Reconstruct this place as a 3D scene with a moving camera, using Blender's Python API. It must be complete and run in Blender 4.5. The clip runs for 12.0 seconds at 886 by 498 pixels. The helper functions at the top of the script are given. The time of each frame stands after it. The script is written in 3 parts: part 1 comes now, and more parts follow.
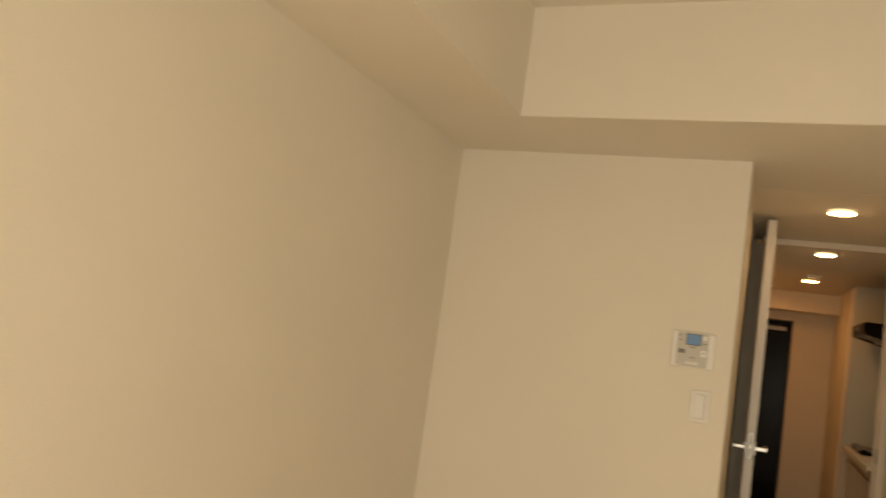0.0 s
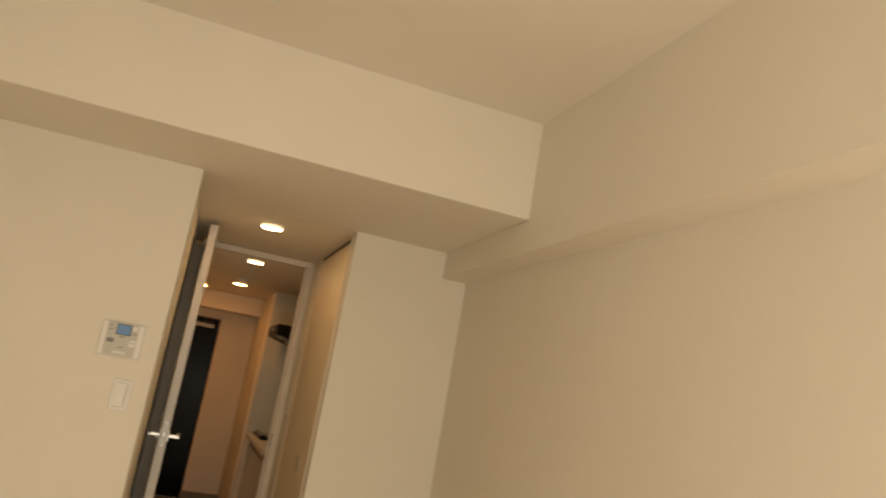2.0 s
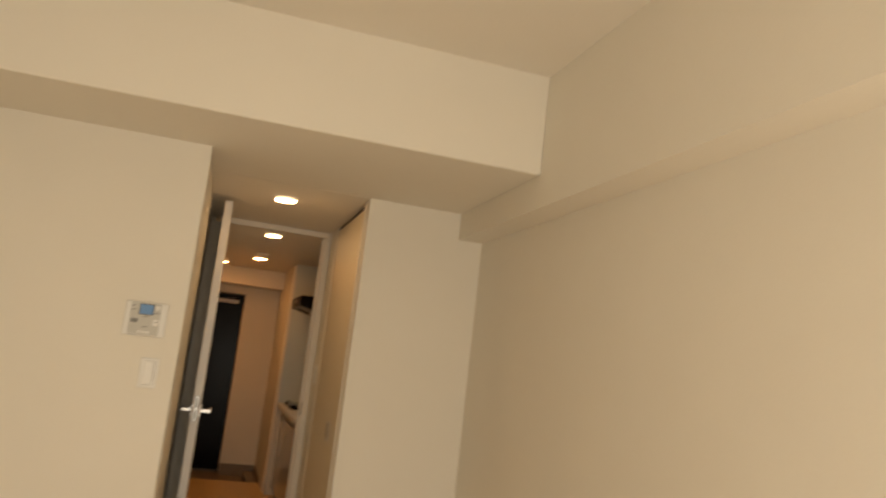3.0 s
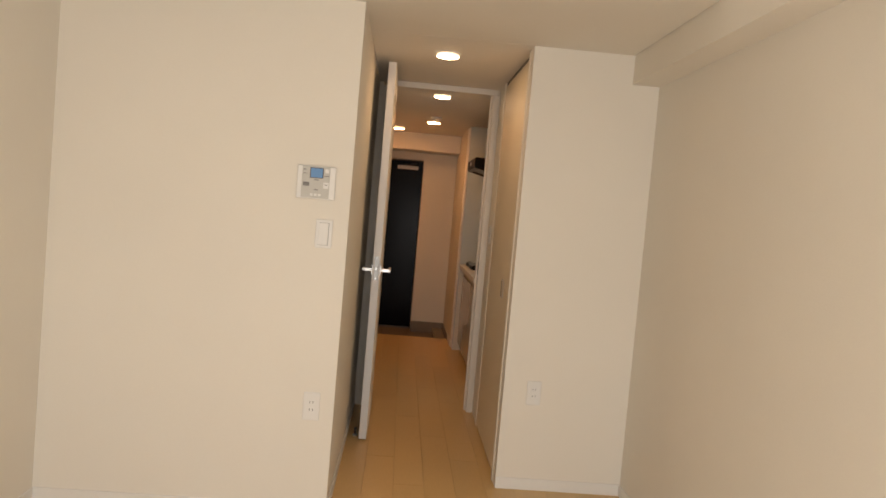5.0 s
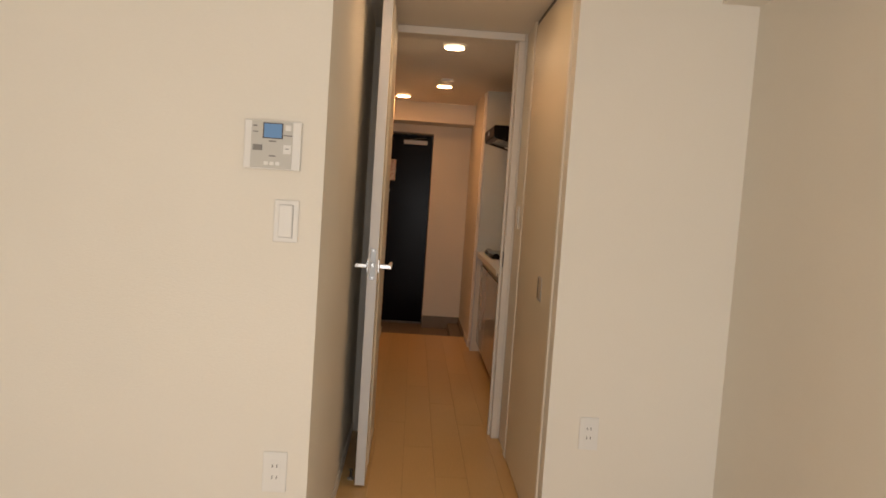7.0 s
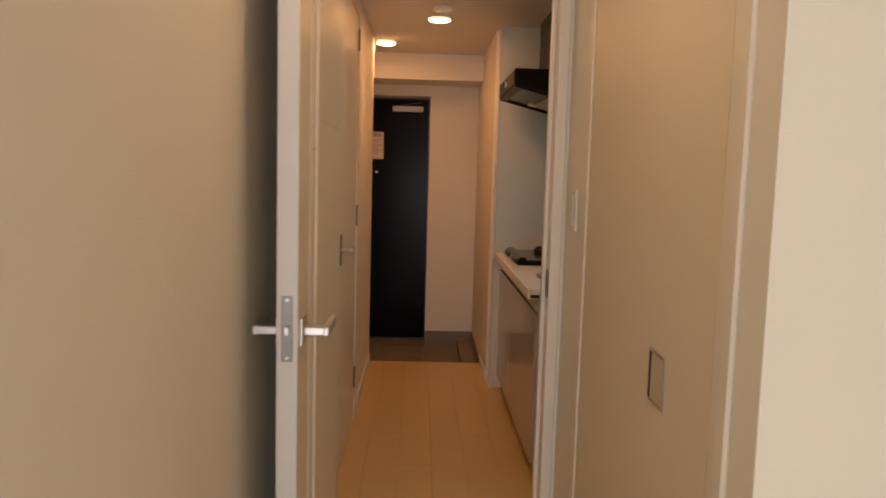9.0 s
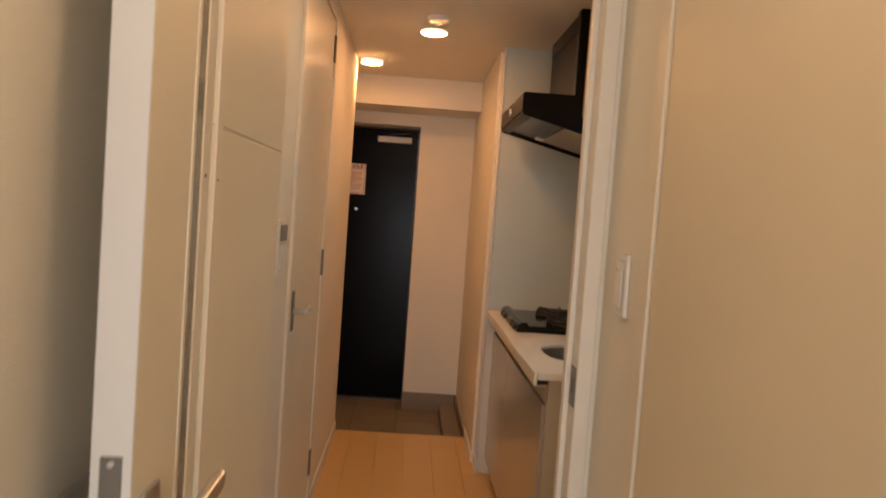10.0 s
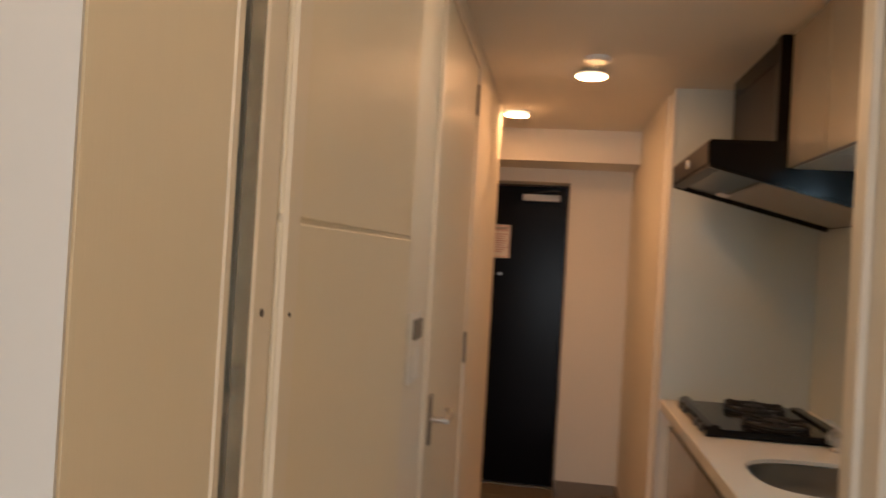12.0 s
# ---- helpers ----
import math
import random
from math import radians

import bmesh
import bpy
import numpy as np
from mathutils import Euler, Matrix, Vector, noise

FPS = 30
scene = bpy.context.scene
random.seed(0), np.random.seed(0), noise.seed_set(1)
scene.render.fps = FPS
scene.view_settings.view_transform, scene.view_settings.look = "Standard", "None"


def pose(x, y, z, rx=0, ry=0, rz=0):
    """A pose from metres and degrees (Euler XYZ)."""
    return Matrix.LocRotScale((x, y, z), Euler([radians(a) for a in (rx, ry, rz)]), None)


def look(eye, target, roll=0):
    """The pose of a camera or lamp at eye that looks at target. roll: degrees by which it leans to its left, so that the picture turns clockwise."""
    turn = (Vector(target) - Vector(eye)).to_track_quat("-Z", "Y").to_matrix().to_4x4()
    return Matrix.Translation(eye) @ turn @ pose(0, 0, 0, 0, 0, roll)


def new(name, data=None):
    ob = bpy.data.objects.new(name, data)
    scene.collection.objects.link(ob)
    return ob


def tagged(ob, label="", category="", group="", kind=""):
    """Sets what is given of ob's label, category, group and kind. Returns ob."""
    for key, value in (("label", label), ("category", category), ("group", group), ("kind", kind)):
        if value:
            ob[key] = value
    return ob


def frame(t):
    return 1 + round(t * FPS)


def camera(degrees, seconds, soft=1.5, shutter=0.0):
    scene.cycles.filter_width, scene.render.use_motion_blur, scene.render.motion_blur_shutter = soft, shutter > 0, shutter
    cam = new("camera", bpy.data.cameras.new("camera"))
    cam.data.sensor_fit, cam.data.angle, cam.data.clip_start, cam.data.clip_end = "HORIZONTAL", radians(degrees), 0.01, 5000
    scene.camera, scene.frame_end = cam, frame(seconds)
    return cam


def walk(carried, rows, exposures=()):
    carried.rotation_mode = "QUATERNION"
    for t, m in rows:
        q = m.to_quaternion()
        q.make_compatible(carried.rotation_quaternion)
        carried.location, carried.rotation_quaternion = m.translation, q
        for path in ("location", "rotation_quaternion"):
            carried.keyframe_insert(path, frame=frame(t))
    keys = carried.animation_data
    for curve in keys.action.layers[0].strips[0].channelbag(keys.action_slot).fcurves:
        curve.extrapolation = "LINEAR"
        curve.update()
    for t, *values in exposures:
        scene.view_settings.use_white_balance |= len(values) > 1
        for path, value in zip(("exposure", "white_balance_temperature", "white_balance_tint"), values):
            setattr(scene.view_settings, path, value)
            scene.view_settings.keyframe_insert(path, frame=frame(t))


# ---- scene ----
cam = camera(61.2, 12.0, soft=1.6, shutter=0.4)
PATH = [
    (0, (0.68, 2.118, 1.408), (-0.108, 3.947, 1.593), 8.2),
    (0.5, (0.68, 2.073, 1.395), (0.225, 4.003, 1.65), 7.5),
    (1, (0.699, 2.036, 1.395), (0.639, 4.008, 1.721), 9.0),
    (1.5, (0.707, 2.0, 1.384), (0.999, 3.942, 1.763), 9.8),
    (2, (0.696, 1.949, 1.391), (1.279, 3.819, 1.797), 10.1),
    (2.5, (0.715, 1.935, 1.393), (1.44, 3.741, 1.855), 9.9),
    (3, (0.724, 1.942, 1.387), (1.274, 3.841, 1.69), 6.7),
    (3.5, (0.731, 1.964, 1.37), (1.085, 3.926, 1.535), 4.7),
    (5.5, (0.843, 2.167, 1.355), (0.923, 4.162, 1.224), 4.5),
    (6, (0.83, 2.478, 1.343), (0.897, 4.476, 1.277), 3.1),
    (6.5, (0.838, 2.745, 1.332), (0.932, 4.737, 1.176), 3.6),
    (8.5, (0.957, 4.382, 1.327), (0.966, 6.378, 1.197), 4.7),
    (9, (0.967, 4.807, 1.322), (1.028, 6.796, 1.118), 1.6),
    (9.5, (0.997, 5.189, 1.323), (1.209, 7.17, 1.149), 2.0),
    (10, (0.993, 5.53, 1.343), (1.085, 7.525, 1.24), 4.1),
    (10.5, (0.935, 5.811, 1.358), (1.015, 7.81, 1.36), 2.9),
    (11, (0.88, 5.908, 1.356), (1.007, 7.9, 1.237), 1.3),
    (11.5, (0.881, 5.967, 1.379), (0.965, 7.965, 1.344), 5.1),
    (12, (0.923, 6.017, 1.415), (0.637, 7.997, 1.43), 3.3),
]
EXPOSURES = [(0.0, -1.04, 8700, 10), (0.5, -0.98, 8700, 12), (1.0, -1.0, 8700, 14), (1.5, -0.97, 8450, 12), (2.5, -0.97, 8250, 10), (3.5, -0.78, 7600, 11), (5.5, -0.52, 6550, 13), (6.5, -0.53, 6550, 13), (8.5, -0.50, 6450, 14),
             (9.0, -0.26, 6400, 15), (9.5, 0.10, 6300, 13), (10.5, 0.14, 6150, 10), (11.5, 0.06, 5950, 9), (12.0, -0.04, 5800, 8)]
walk(cam, [(t, look(eye, target, roll)) for t, eye, target, roll in PATH], EXPOSURES)

# ---- light ----
world = bpy.data.worlds.new("sky")
scene.world = world
world.use_nodes = True
wn = world.node_tree
sky = wn.nodes.new("ShaderNodeTexSky")
sky.sky_type, sky.sun_disc, sky.sun_elevation, sky.sun_rotation = "NISHITA", False, radians(40), radians(100)
wn.nodes["Background"].inputs[1].default_value = 0.1
wn.links.new(sky.outputs[0], wn.nodes["Background"].inputs[0])

BACK_Y = 1.2


def window_light():
    data = bpy.data.lights.new("window_daylight", "AREA")
    data.shape, data.size, data.size_y = "RECTANGLE", 1.86, 1.72
    data.energy, data.color = 80.0, (0.985, 0.965, 0.93)
    ob = new("window_daylight", data)
    ob.matrix_world = look((0.97, BACK_Y - 0.06, 0.90), (0.97, 3.0, 0.90))
    return ob


window_light()

# ---- materials ----


def material(name, color, rough=0.5, metal=0.0, grain=0.0, grain_scale=40.0, bump=0.0, bump_scale=200.0, stretch=(1, 1, 1), blotch=0.04, spec=0.5, by_object=0.0):
    m = bpy.data.materials.new(name)
    m.use_nodes = True
    nt = m.node_tree
    b = nt.nodes["Principled BSDF"]
    b.inputs["Roughness"].default_value = rough
    b.inputs["Metallic"].default_value = metal
    b.inputs["Specular IOR Level"].default_value = spec
    tc = nt.nodes.new("ShaderNodeTexCoord")
    mp = nt.nodes.new("ShaderNodeMapping")
    mp.inputs["Scale"].default_value = stretch
    nt.links.new(tc.outputs["Object"], mp.inputs["Vector"])
    col = nt.nodes.new("ShaderNodeHueSaturation")
    col.inputs["Color"].default_value = (*color, 1)
    fine = nt.nodes.new("ShaderNodeTexNoise")
    fine.inputs["Scale"].default_value, fine.inputs["Detail"].default_value = grain_scale, 6
    nt.links.new(mp.outputs[0], fine.inputs["Vector"])
    wide = nt.nodes.new("ShaderNodeTexNoise")
    wide.inputs["Scale"].default_value, wide.inputs["Detail"].default_value = 1.7, 3
    nt.links.new(tc.outputs["Object"], wide.inputs["Vector"])
    a = nt.nodes.new("ShaderNodeMath")
    a.operation = "MULTIPLY_ADD"
    nt.links.new(fine.outputs[0], a.inputs[0])
    a.inputs[1].default_value, a.inputs[2].default_value = 2 * grain, 1 - grain - blotch
    c = nt.nodes.new("ShaderNodeMath")
    c.operation = "MULTIPLY_ADD"
    nt.links.new(wide.outputs[0], c.inputs[0])
    c.inputs[1].default_value = 2 * blotch
    nt.links.new(a.outputs[0], c.inputs[2])
    last = c
    if by_object:
        info = nt.nodes.new("ShaderNodeObjectInfo")
        d = nt.nodes.new("ShaderNodeMath")
        d.operation = "MULTIPLY_ADD"
        nt.links.new(info.outputs["Random"], d.inputs[0])
        d.inputs[1].default_value = by_object
        nt.links.new(c.outputs[0], d.inputs[2])
        last = d
    nt.links.new(last.outputs[0], col.inputs["Value"])
    nt.links.new(col.outputs[0], b.inputs["Base Color"])
    r = nt.nodes.new("ShaderNodeMath")
    r.operation = "MULTIPLY_ADD"
    nt.links.new(wide.outputs[0], r.inputs[0])
    r.inputs[1].default_value, r.inputs[2].default_value = 0.12, max(0.0, rough - 0.06)
    nt.links.new(r.outputs[0], b.inputs["Roughness"])
    if bump:
        n = nt.nodes.new("ShaderNodeTexNoise")
        n.inputs["Scale"].default_value, n.inputs["Detail"].default_value = bump_scale, 4
        nt.links.new(mp.outputs[0], n.inputs["Vector"])
        bp = nt.nodes.new("ShaderNodeBump")
        bp.inputs["Strength"].default_value, bp.inputs["Distance"].default_value = bump, 0.002
        nt.links.new(n.outputs[0], bp.inputs["Height"])
        nt.links.new(bp.outputs[0], b.inputs["Normal"])
    return m


def glowing(name, color, strength):
    m = bpy.data.materials.new(name)
    m.use_nodes = True
    b = m.node_tree.nodes["Principled BSDF"]
    b.inputs["Base Color"].default_value = (0.8, 0.8, 0.8, 1)
    b.inputs["Emission Color"].default_value = (*color, 1)
    b.inputs["Emission Strength"].default_value = strength
    return m


def glass_material(name, tint):
    m = bpy.data.materials.new(name)
    m.use_nodes = True
    b = m.node_tree.nodes["Principled BSDF"]
    b.inputs["Base Color"].default_value = (*tint, 1)
    b.inputs["Transmission Weight"].default_value = 1.0
    b.inputs["Roughness"].default_value = 0.12
    return m


WALLPAPER = material("wallpaper", (0.80, 0.76, 0.68), 0.85, bump=0.32, bump_scale=120, stretch=(1, 1, 3), grain=0.02, grain_scale=90, spec=0.2)
CEILING_PAPER = material("ceiling_paper", (0.80, 0.76, 0.69), 0.9, bump=0.4, bump_scale=140, grain=0.02, grain_scale=90, spec=0.2)
SKIRTING = material("white_vinyl_skirting", (0.80, 0.78, 0.74), 0.5, grain=0.02)
TRIM = material("cream_trim", (0.80, 0.74, 0.64), 0.4, grain=0.015, grain_scale=30)
WHITE_EDGE = material("white_edge_band", (0.66, 0.655, 0.65), 0.4, grain=0.015, grain_scale=60)
JAMB = material("cream_white_jamb", (0.74, 0.695, 0.625), 0.4, grain=0.015, grain_scale=60)
LEAF_SHEET = material("cream_door_sheet", (0.79, 0.73, 0.60), 0.42, grain=0.012, grain_scale=25, stretch=(8, 8, 0.6), bump=0.08, bump_scale=60)
CLOSET_SHEET = material("beige_closet_sheet", (0.75, 0.665, 0.52), 0.45, grain=0.015, grain_scale=22, stretch=(8, 8, 0.5), bump=0.06, bump_scale=60)
PLANK = material("maple_plank", (0.60, 0.40, 0.175), 0.34, grain=0.10, grain_scale=30, stretch=(6, 0.5, 6), blotch=0.05, bump=0.1, bump_scale=60, by_object=0.10)
JOINT = material("dark_joint", (0.38, 0.23, 0.11), 0.8, grain=0.1)
CHROME = material("satin_chrome", (0.60, 0.60, 0.60), 0.34, 1.0, grain=0.02)
PULL_PLATE = material("brushed_pull_plate", (0.56, 0.48, 0.38), 0.38, 0.0, grain=0.03, grain_scale=80)
DARK_METAL = material("dark_recess_metal", (0.09, 0.08, 0.07), 0.4, 0.6)
PLASTIC = material("white_plastic", (0.78, 0.77, 0.74), 0.4, grain=0.01)
PANEL_GREY = material("grey_panel_plastic", (0.55, 0.54, 0.50), 0.45, grain=0.01)
PRINT = material("grey_print", (0.22, 0.21, 0.20), 0.6)
ENTRY_STEEL = material("black_door_steel", (0.006, 0.006, 0.008), 0.22, spec=0.06, grain=0.05, grain_scale=60, bump=0.05, bump_scale=90)
DOOR_FRAME = material("brown_steel_frame", (0.055, 0.035, 0.025), 0.45)
TILE = material("grey_stone_tile", (0.22, 0.185, 0.145), 0.55, grain=0.12, grain_scale=35, blotch=0.1, bump=0.15, bump_scale=90, by_object=0.12)
GROUT = material("grey_grout", (0.10, 0.085, 0.07), 0.9, grain=0.1)
HOOD_BLACK = material("black_glossy_steel", (0.008, 0.006, 0.005), 0.20, spec=0.14, grain=0.03)
HOOD_BROWN = material("dark_brown_steel", (0.013, 0.008, 0.006), 0.38, spec=0.15, grain=0.03)
HOOD_FILTER = material("grey_filter_plate", (0.36, 0.33, 0.28), 0.45, 0.1, grain=0.03)
KITCHEN_PANEL = material("white_kitchen_panel", (0.61, 0.655, 0.635), 0.14, grain=0.01, blotch=0.02)
COUNTER = material("cream_acrylic_counter", (0.78, 0.73, 0.64), 0.30, grain=0.02, grain_scale=160)
CABINET_GLOSS = material("glossy_beige_cabinet", (0.45, 0.40, 0.335), 0.14, grain=0.02, grain_scale=25, stretch=(6, 6, 0.6))
CABINET_END = material("beige_cabinet_end", (0.50, 0.43, 0.32), 0.4, grain=0.02)
STEEL = material("brushed_steel", (0.21, 0.205, 0.195), 0.36, 1.0, grain=0.05, grain_scale=120, stretch=(1, 8, 1))
STOVE_BLACK = material("black_enamel", (0.008, 0.007, 0.007), 0.12, spec=0.16)
SINK_STEEL = material("dull_sink_steel", (0.36, 0.355, 0.34), 0.34, 1.0, grain=0.05, grain_scale=120)
IRON = material("cast_iron", (0.018, 0.017, 0.016), 0.6, bump=0.2, bump_scale=300)
GREY_METAL = material("grey_panel_metal", (0.07, 0.068, 0.065), 0.35, 0.4)
PAPER = material("notice_paper", (0.86, 0.80, 0.73), 0.7, grain=0.02)
RED_INK = material("red_ink", (0.45, 0.12, 0.08), 0.7)
LCD = glowing("blue_screen", (0.25, 0.52, 0.88), 0.42)
LCD.node_tree.nodes["Principled BSDF"].inputs["Base Color"].default_value = (0.03, 0.06, 0.09, 1)
TUBE = glowing("cool_tube", (0.66, 0.90, 1.0), 14.0)
LAMP = glowing("warm_lamp", (1.0, 0.635, 0.34), 88.0)
LAMP_SIDE = glowing("warm_lamp_side", (1.0, 0.68, 0.40), 2.5)
FAR_LAMP = glowing("amber_lamp", (1.0, 0.455, 0.165), 130.0)
FAR_LAMP_SIDE = glowing("amber_lamp_side", (1.0, 0.60, 0.30), 2.5)
SLIT_GLASS = glass_material("slit_glass", (0.50, 0.50, 0.46))

# ---- building helpers ----


def box(x0, x1, y0, y1, z0, z1, bevel=0.0, segments=1, bm=None):
    bm = bm or bmesh.new()
    made = bmesh.ops.create_cube(bm, size=1.0)["verts"]
    bmesh.ops.scale(bm, vec=(x1 - x0, y1 - y0, z1 - z0), verts=made)
    bmesh.ops.translate(bm, vec=((x0 + x1) / 2, (y0 + y1) / 2, (z0 + z1) / 2), verts=made)
    if bevel:
        edges = list({e for v in made for e in v.link_edges})
        bmesh.ops.bevel(bm, geom=edges, offset=bevel, segments=segments, affect="EDGES", profile=0.5)
    return bm


def turned(profile, centre, axis="z", steps=32, bm=None):
    """A solid of rotation; profile holds (radius, height) pairs."""
    bm = bm or bmesh.new()
    rings = []
    for r, h in profile:
        ring = []
        for k in range(steps):
            a = 2 * math.pi * k / steps
            u, v = r * math.cos(a), r * math.sin(a)
            p = {"z": (u, v, h), "x": (h, u, v), "y": (u, h, v)}[axis]
            ring.append(bm.verts.new(Vector(p) + Vector(centre)))
        rings.append(ring)
    for a, b in zip(rings, rings[1:]):
        for k in range(steps):
            bm.faces.new((a[k], a[(k + 1) % steps], b[(k + 1) % steps], b[k]))
    bm.faces.new(rings[0][::-1])
    bm.faces.new(rings[-1])
    bmesh.ops.recalc_face_normals(bm, faces=bm.faces)
    return bm


def swept(points, radius, steps=10, bm=None, flat=1.0):
    """A rod along a line of points."""
    bm = bm or bmesh.new()
    pts = [Vector(p) for p in points]
    rings = []
    for k, p in enumerate(pts):
        d = (pts[min(k + 1, len(pts) - 1)] - pts[max(k - 1, 0)]).normalized()
        side = d.cross(Vector((0, 0, 1)))
        side = side.normalized() if side.length > 1e-4 else Vector((1, 0, 0))
        up = side.cross(d).normalized()
        rings.append([bm.verts.new(p + side * radius * math.cos(a) + up * radius * flat * math.sin(a)) for a in (2 * math.pi * i / steps for i in range(steps))])
    for a, b in zip(rings, rings[1:]):
        for i in range(steps):
            bm.faces.new((a[i], a[(i + 1) % steps], b[(i + 1) % steps], b[i]))
    bm.faces.new(rings[0][::-1])
    bm.faces.new(rings[-1])
    bmesh.ops.recalc_face_normals(bm, faces=bm.faces)
    return bm


def prism(outline, y0, y1, bm=None):
    """An x-z outline drawn out along y."""
    bm = bm or bmesh.new()
    a = [bm.verts.new((x, y0, z)) for x, z in outline]
    b = [bm.verts.new((x, y1, z)) for x, z in outline]
    n = len(outline)
    for i in range(n):
        bm.faces.new((a[i], a[(i + 1) % n], b[(i + 1) % n], b[i]))
    bm.faces.new(a[::-1])
    bm.faces.new(b)
    bmesh.ops.recalc_face_normals(bm, faces=bm.faces)
    return bm


def mesh_of(name, bm, mat):
    me = bpy.data.meshes.new(name)
    bm.to_mesh(me)
    bm.free()
    me.materials.append(mat)
    return me


def part(name, bm, mat, parent=None, label="", smooth=False):
    me = mesh_of(name, bm, mat)
    if smooth:
        for p in me.polygons:
            p.use_smooth = True
        me.set_sharp_from_angle(angle=radians(35))
    ob = new(name, me)
    if parent:
        ob.parent = parent
    return tagged(ob, label)


def structure(name, bm, mat, label, category):
    return tagged(part(name, bm, mat), label, category, kind="structure")


def thing(name, label, category, group="", at=(0, 0, 0)):
    ob = new(name)
    ob.empty_display_size = 0.05
    return tagged(ob, label, category, group)


# ---- structure ----
LX, RX = -0.625, 2.03
WY, AX = 5.22, 0.603
PY, PX = 5.71, 1.397
BEAM_Y, SOFFIT, HIGH = 4.69, 2.19, 2.61
CX0, CX1 = 0.628, 1.405
STEP_Y, ENTRY_Y = 9.937, 10.836
KEND = 9.345
CH = 2.188
DOOR_Y0, DOOR_Y1 = 7.09, 7.20

wall = "white textured wallpaper wall"
structure("wall_west", box(LX - 0.12, LX, BACK_Y, WY, 0, HIGH), WALLPAPER, "plain white textured wallpaper wall of the room", "wall")
structure("wall_front", box(LX - 0.12, AX, WY, WY + 0.12, 0, SOFFIT), WALLPAPER, "white wallpaper wall with control panel and switch", "wall")
structure("wall_alcove", box(AX - 0.12, AX, WY + 0.12, DOOR_Y0, 0, SOFFIT), WALLPAPER, "white wallpaper side wall beside the open door", "wall")
structure("wall_east", box(RX, RX + 0.12, BACK_Y, 9.6, 0, HIGH), WALLPAPER, "plain white textured wallpaper wall of the room", "wall")
structure("wall_pier", box(PX, RX, PY, PY + 0.08, 0, SOFFIT), WALLPAPER, "white wallpaper pier wall beside the closet", "wall")
structure("wall_closet", box(1.41, RX, 6.83, DOOR_Y0, 0, SOFFIT), WALLPAPER, "narrow wallpaper wall between closet and doorway", "wall")
structure("wall_kitchen_near", box(1.40, RX, DOOR_Y0, DOOR_Y1, 0, SOFFIT), WALLPAPER, "wallpaper wall behind the doorway", "wall")
structure("wall_kitchen_end", box(1.42, RX, KEND, KEND + 0.14, 0, CH), WALLPAPER, "wall closing the end of the kitchenette", "wall")
structure("wall_corridor_east", box(CX1, CX1 + 0.12, KEND + 0.14, ENTRY_Y, -0.1, CH), WALLPAPER, "wallpaper wall beside the entrance floor", "wall")
bm = box(CX0 - 0.12, CX0, DOOR_Y1, 7.845, 0, CH)
box(CX0 - 0.12, CX0, 8.722, STEP_Y, 0, CH, bm=bm)
box(CX0 - 0.12, CX0, 7.845, 8.722, 2.12, CH, bm=bm)
structure("wall_corridor_west", bm, WALLPAPER, "corridor wall with a lever door in it", "wall")
structure("wall_genkan_west", box(0.0, 0.1, STEP_Y - 0.12, ENTRY_Y, -0.1, CH), WALLPAPER, "wallpaper wall at the entrance floor", "wall")
structure("wall_genkan_return", box(0.1, CX0 - 0.12, STEP_Y - 0.12, STEP_Y, -0.1, CH), WALLPAPER, "short wall behind the corridor wall", "wall")
bm = box(1.022, CX1 + 0.12, ENTRY_Y, ENTRY_Y + 0.3, -0.1, CH)
box(0.0, 0.17, ENTRY_Y, ENTRY_Y + 0.3, -0.1, CH, bm=bm)
box(0.17, 1.022, ENTRY_Y, ENTRY_Y + 0.3, 1.915, CH, bm=bm)
structure("wall_entrance", bm, WALLPAPER, "wallpaper wall around the recessed entrance door", "wall")
bm = box(LX - 0.12, 0.02, BACK_Y - 0.12, BACK_Y, 0, HIGH)
box(1.92, RX + 0.12, BACK_Y - 0.12, BACK_Y, 0, HIGH, bm=bm)
box(0.02, 1.92, BACK_Y - 0.12, BACK_Y, 1.80, HIGH, bm=bm)
structure("wall_back", bm, WALLPAPER, "plain wall with a tall window opening", "wall")

structure("ceiling_room", box(LX - 0.12, RX + 0.12, BACK_Y - 0.12, BEAM_Y, HIGH, HIGH + 0.1), CEILING_PAPER, "white papered ceiling of the room", "ceiling")
structure("beam_front", box(LX - 0.12, 1.895, BEAM_Y, PY, SOFFIT, HIGH + 0.1, 0.004), WALLPAPER, "white papered ceiling beam across the room", "beam")
structure("beam_west", box(LX, -0.195, BACK_Y, BEAM_Y, SOFFIT, HIGH, 0.0), WALLPAPER, "white papered ceiling beam along the wall", "beam")
structure("beam_east", box(1.895, RX, BACK_Y, PY, 2.05, HIGH), WALLPAPER, "white papered low beam along the wall", "beam")
structure("ceiling_alcove", box(LX - 0.12, RX + 0.12, PY, DOOR_Y1, SOFFIT, SOFFIT + 0.13), CEILING_PAPER, "white papered lowered ceiling before the doorway", "ceiling")
structure("ceiling_corridor", box(-0.1, RX + 0.12, DOOR_Y1, ENTRY_Y + 0.3, CH, 2.32), CEILING_PAPER, "white papered corridor ceiling", "ceiling")
structure("beam_entrance", box(0.1, CX1, 10.45, ENTRY_Y, 2.0, CH), WALLPAPER, "papered lowered beam over the entrance floor", "beam")

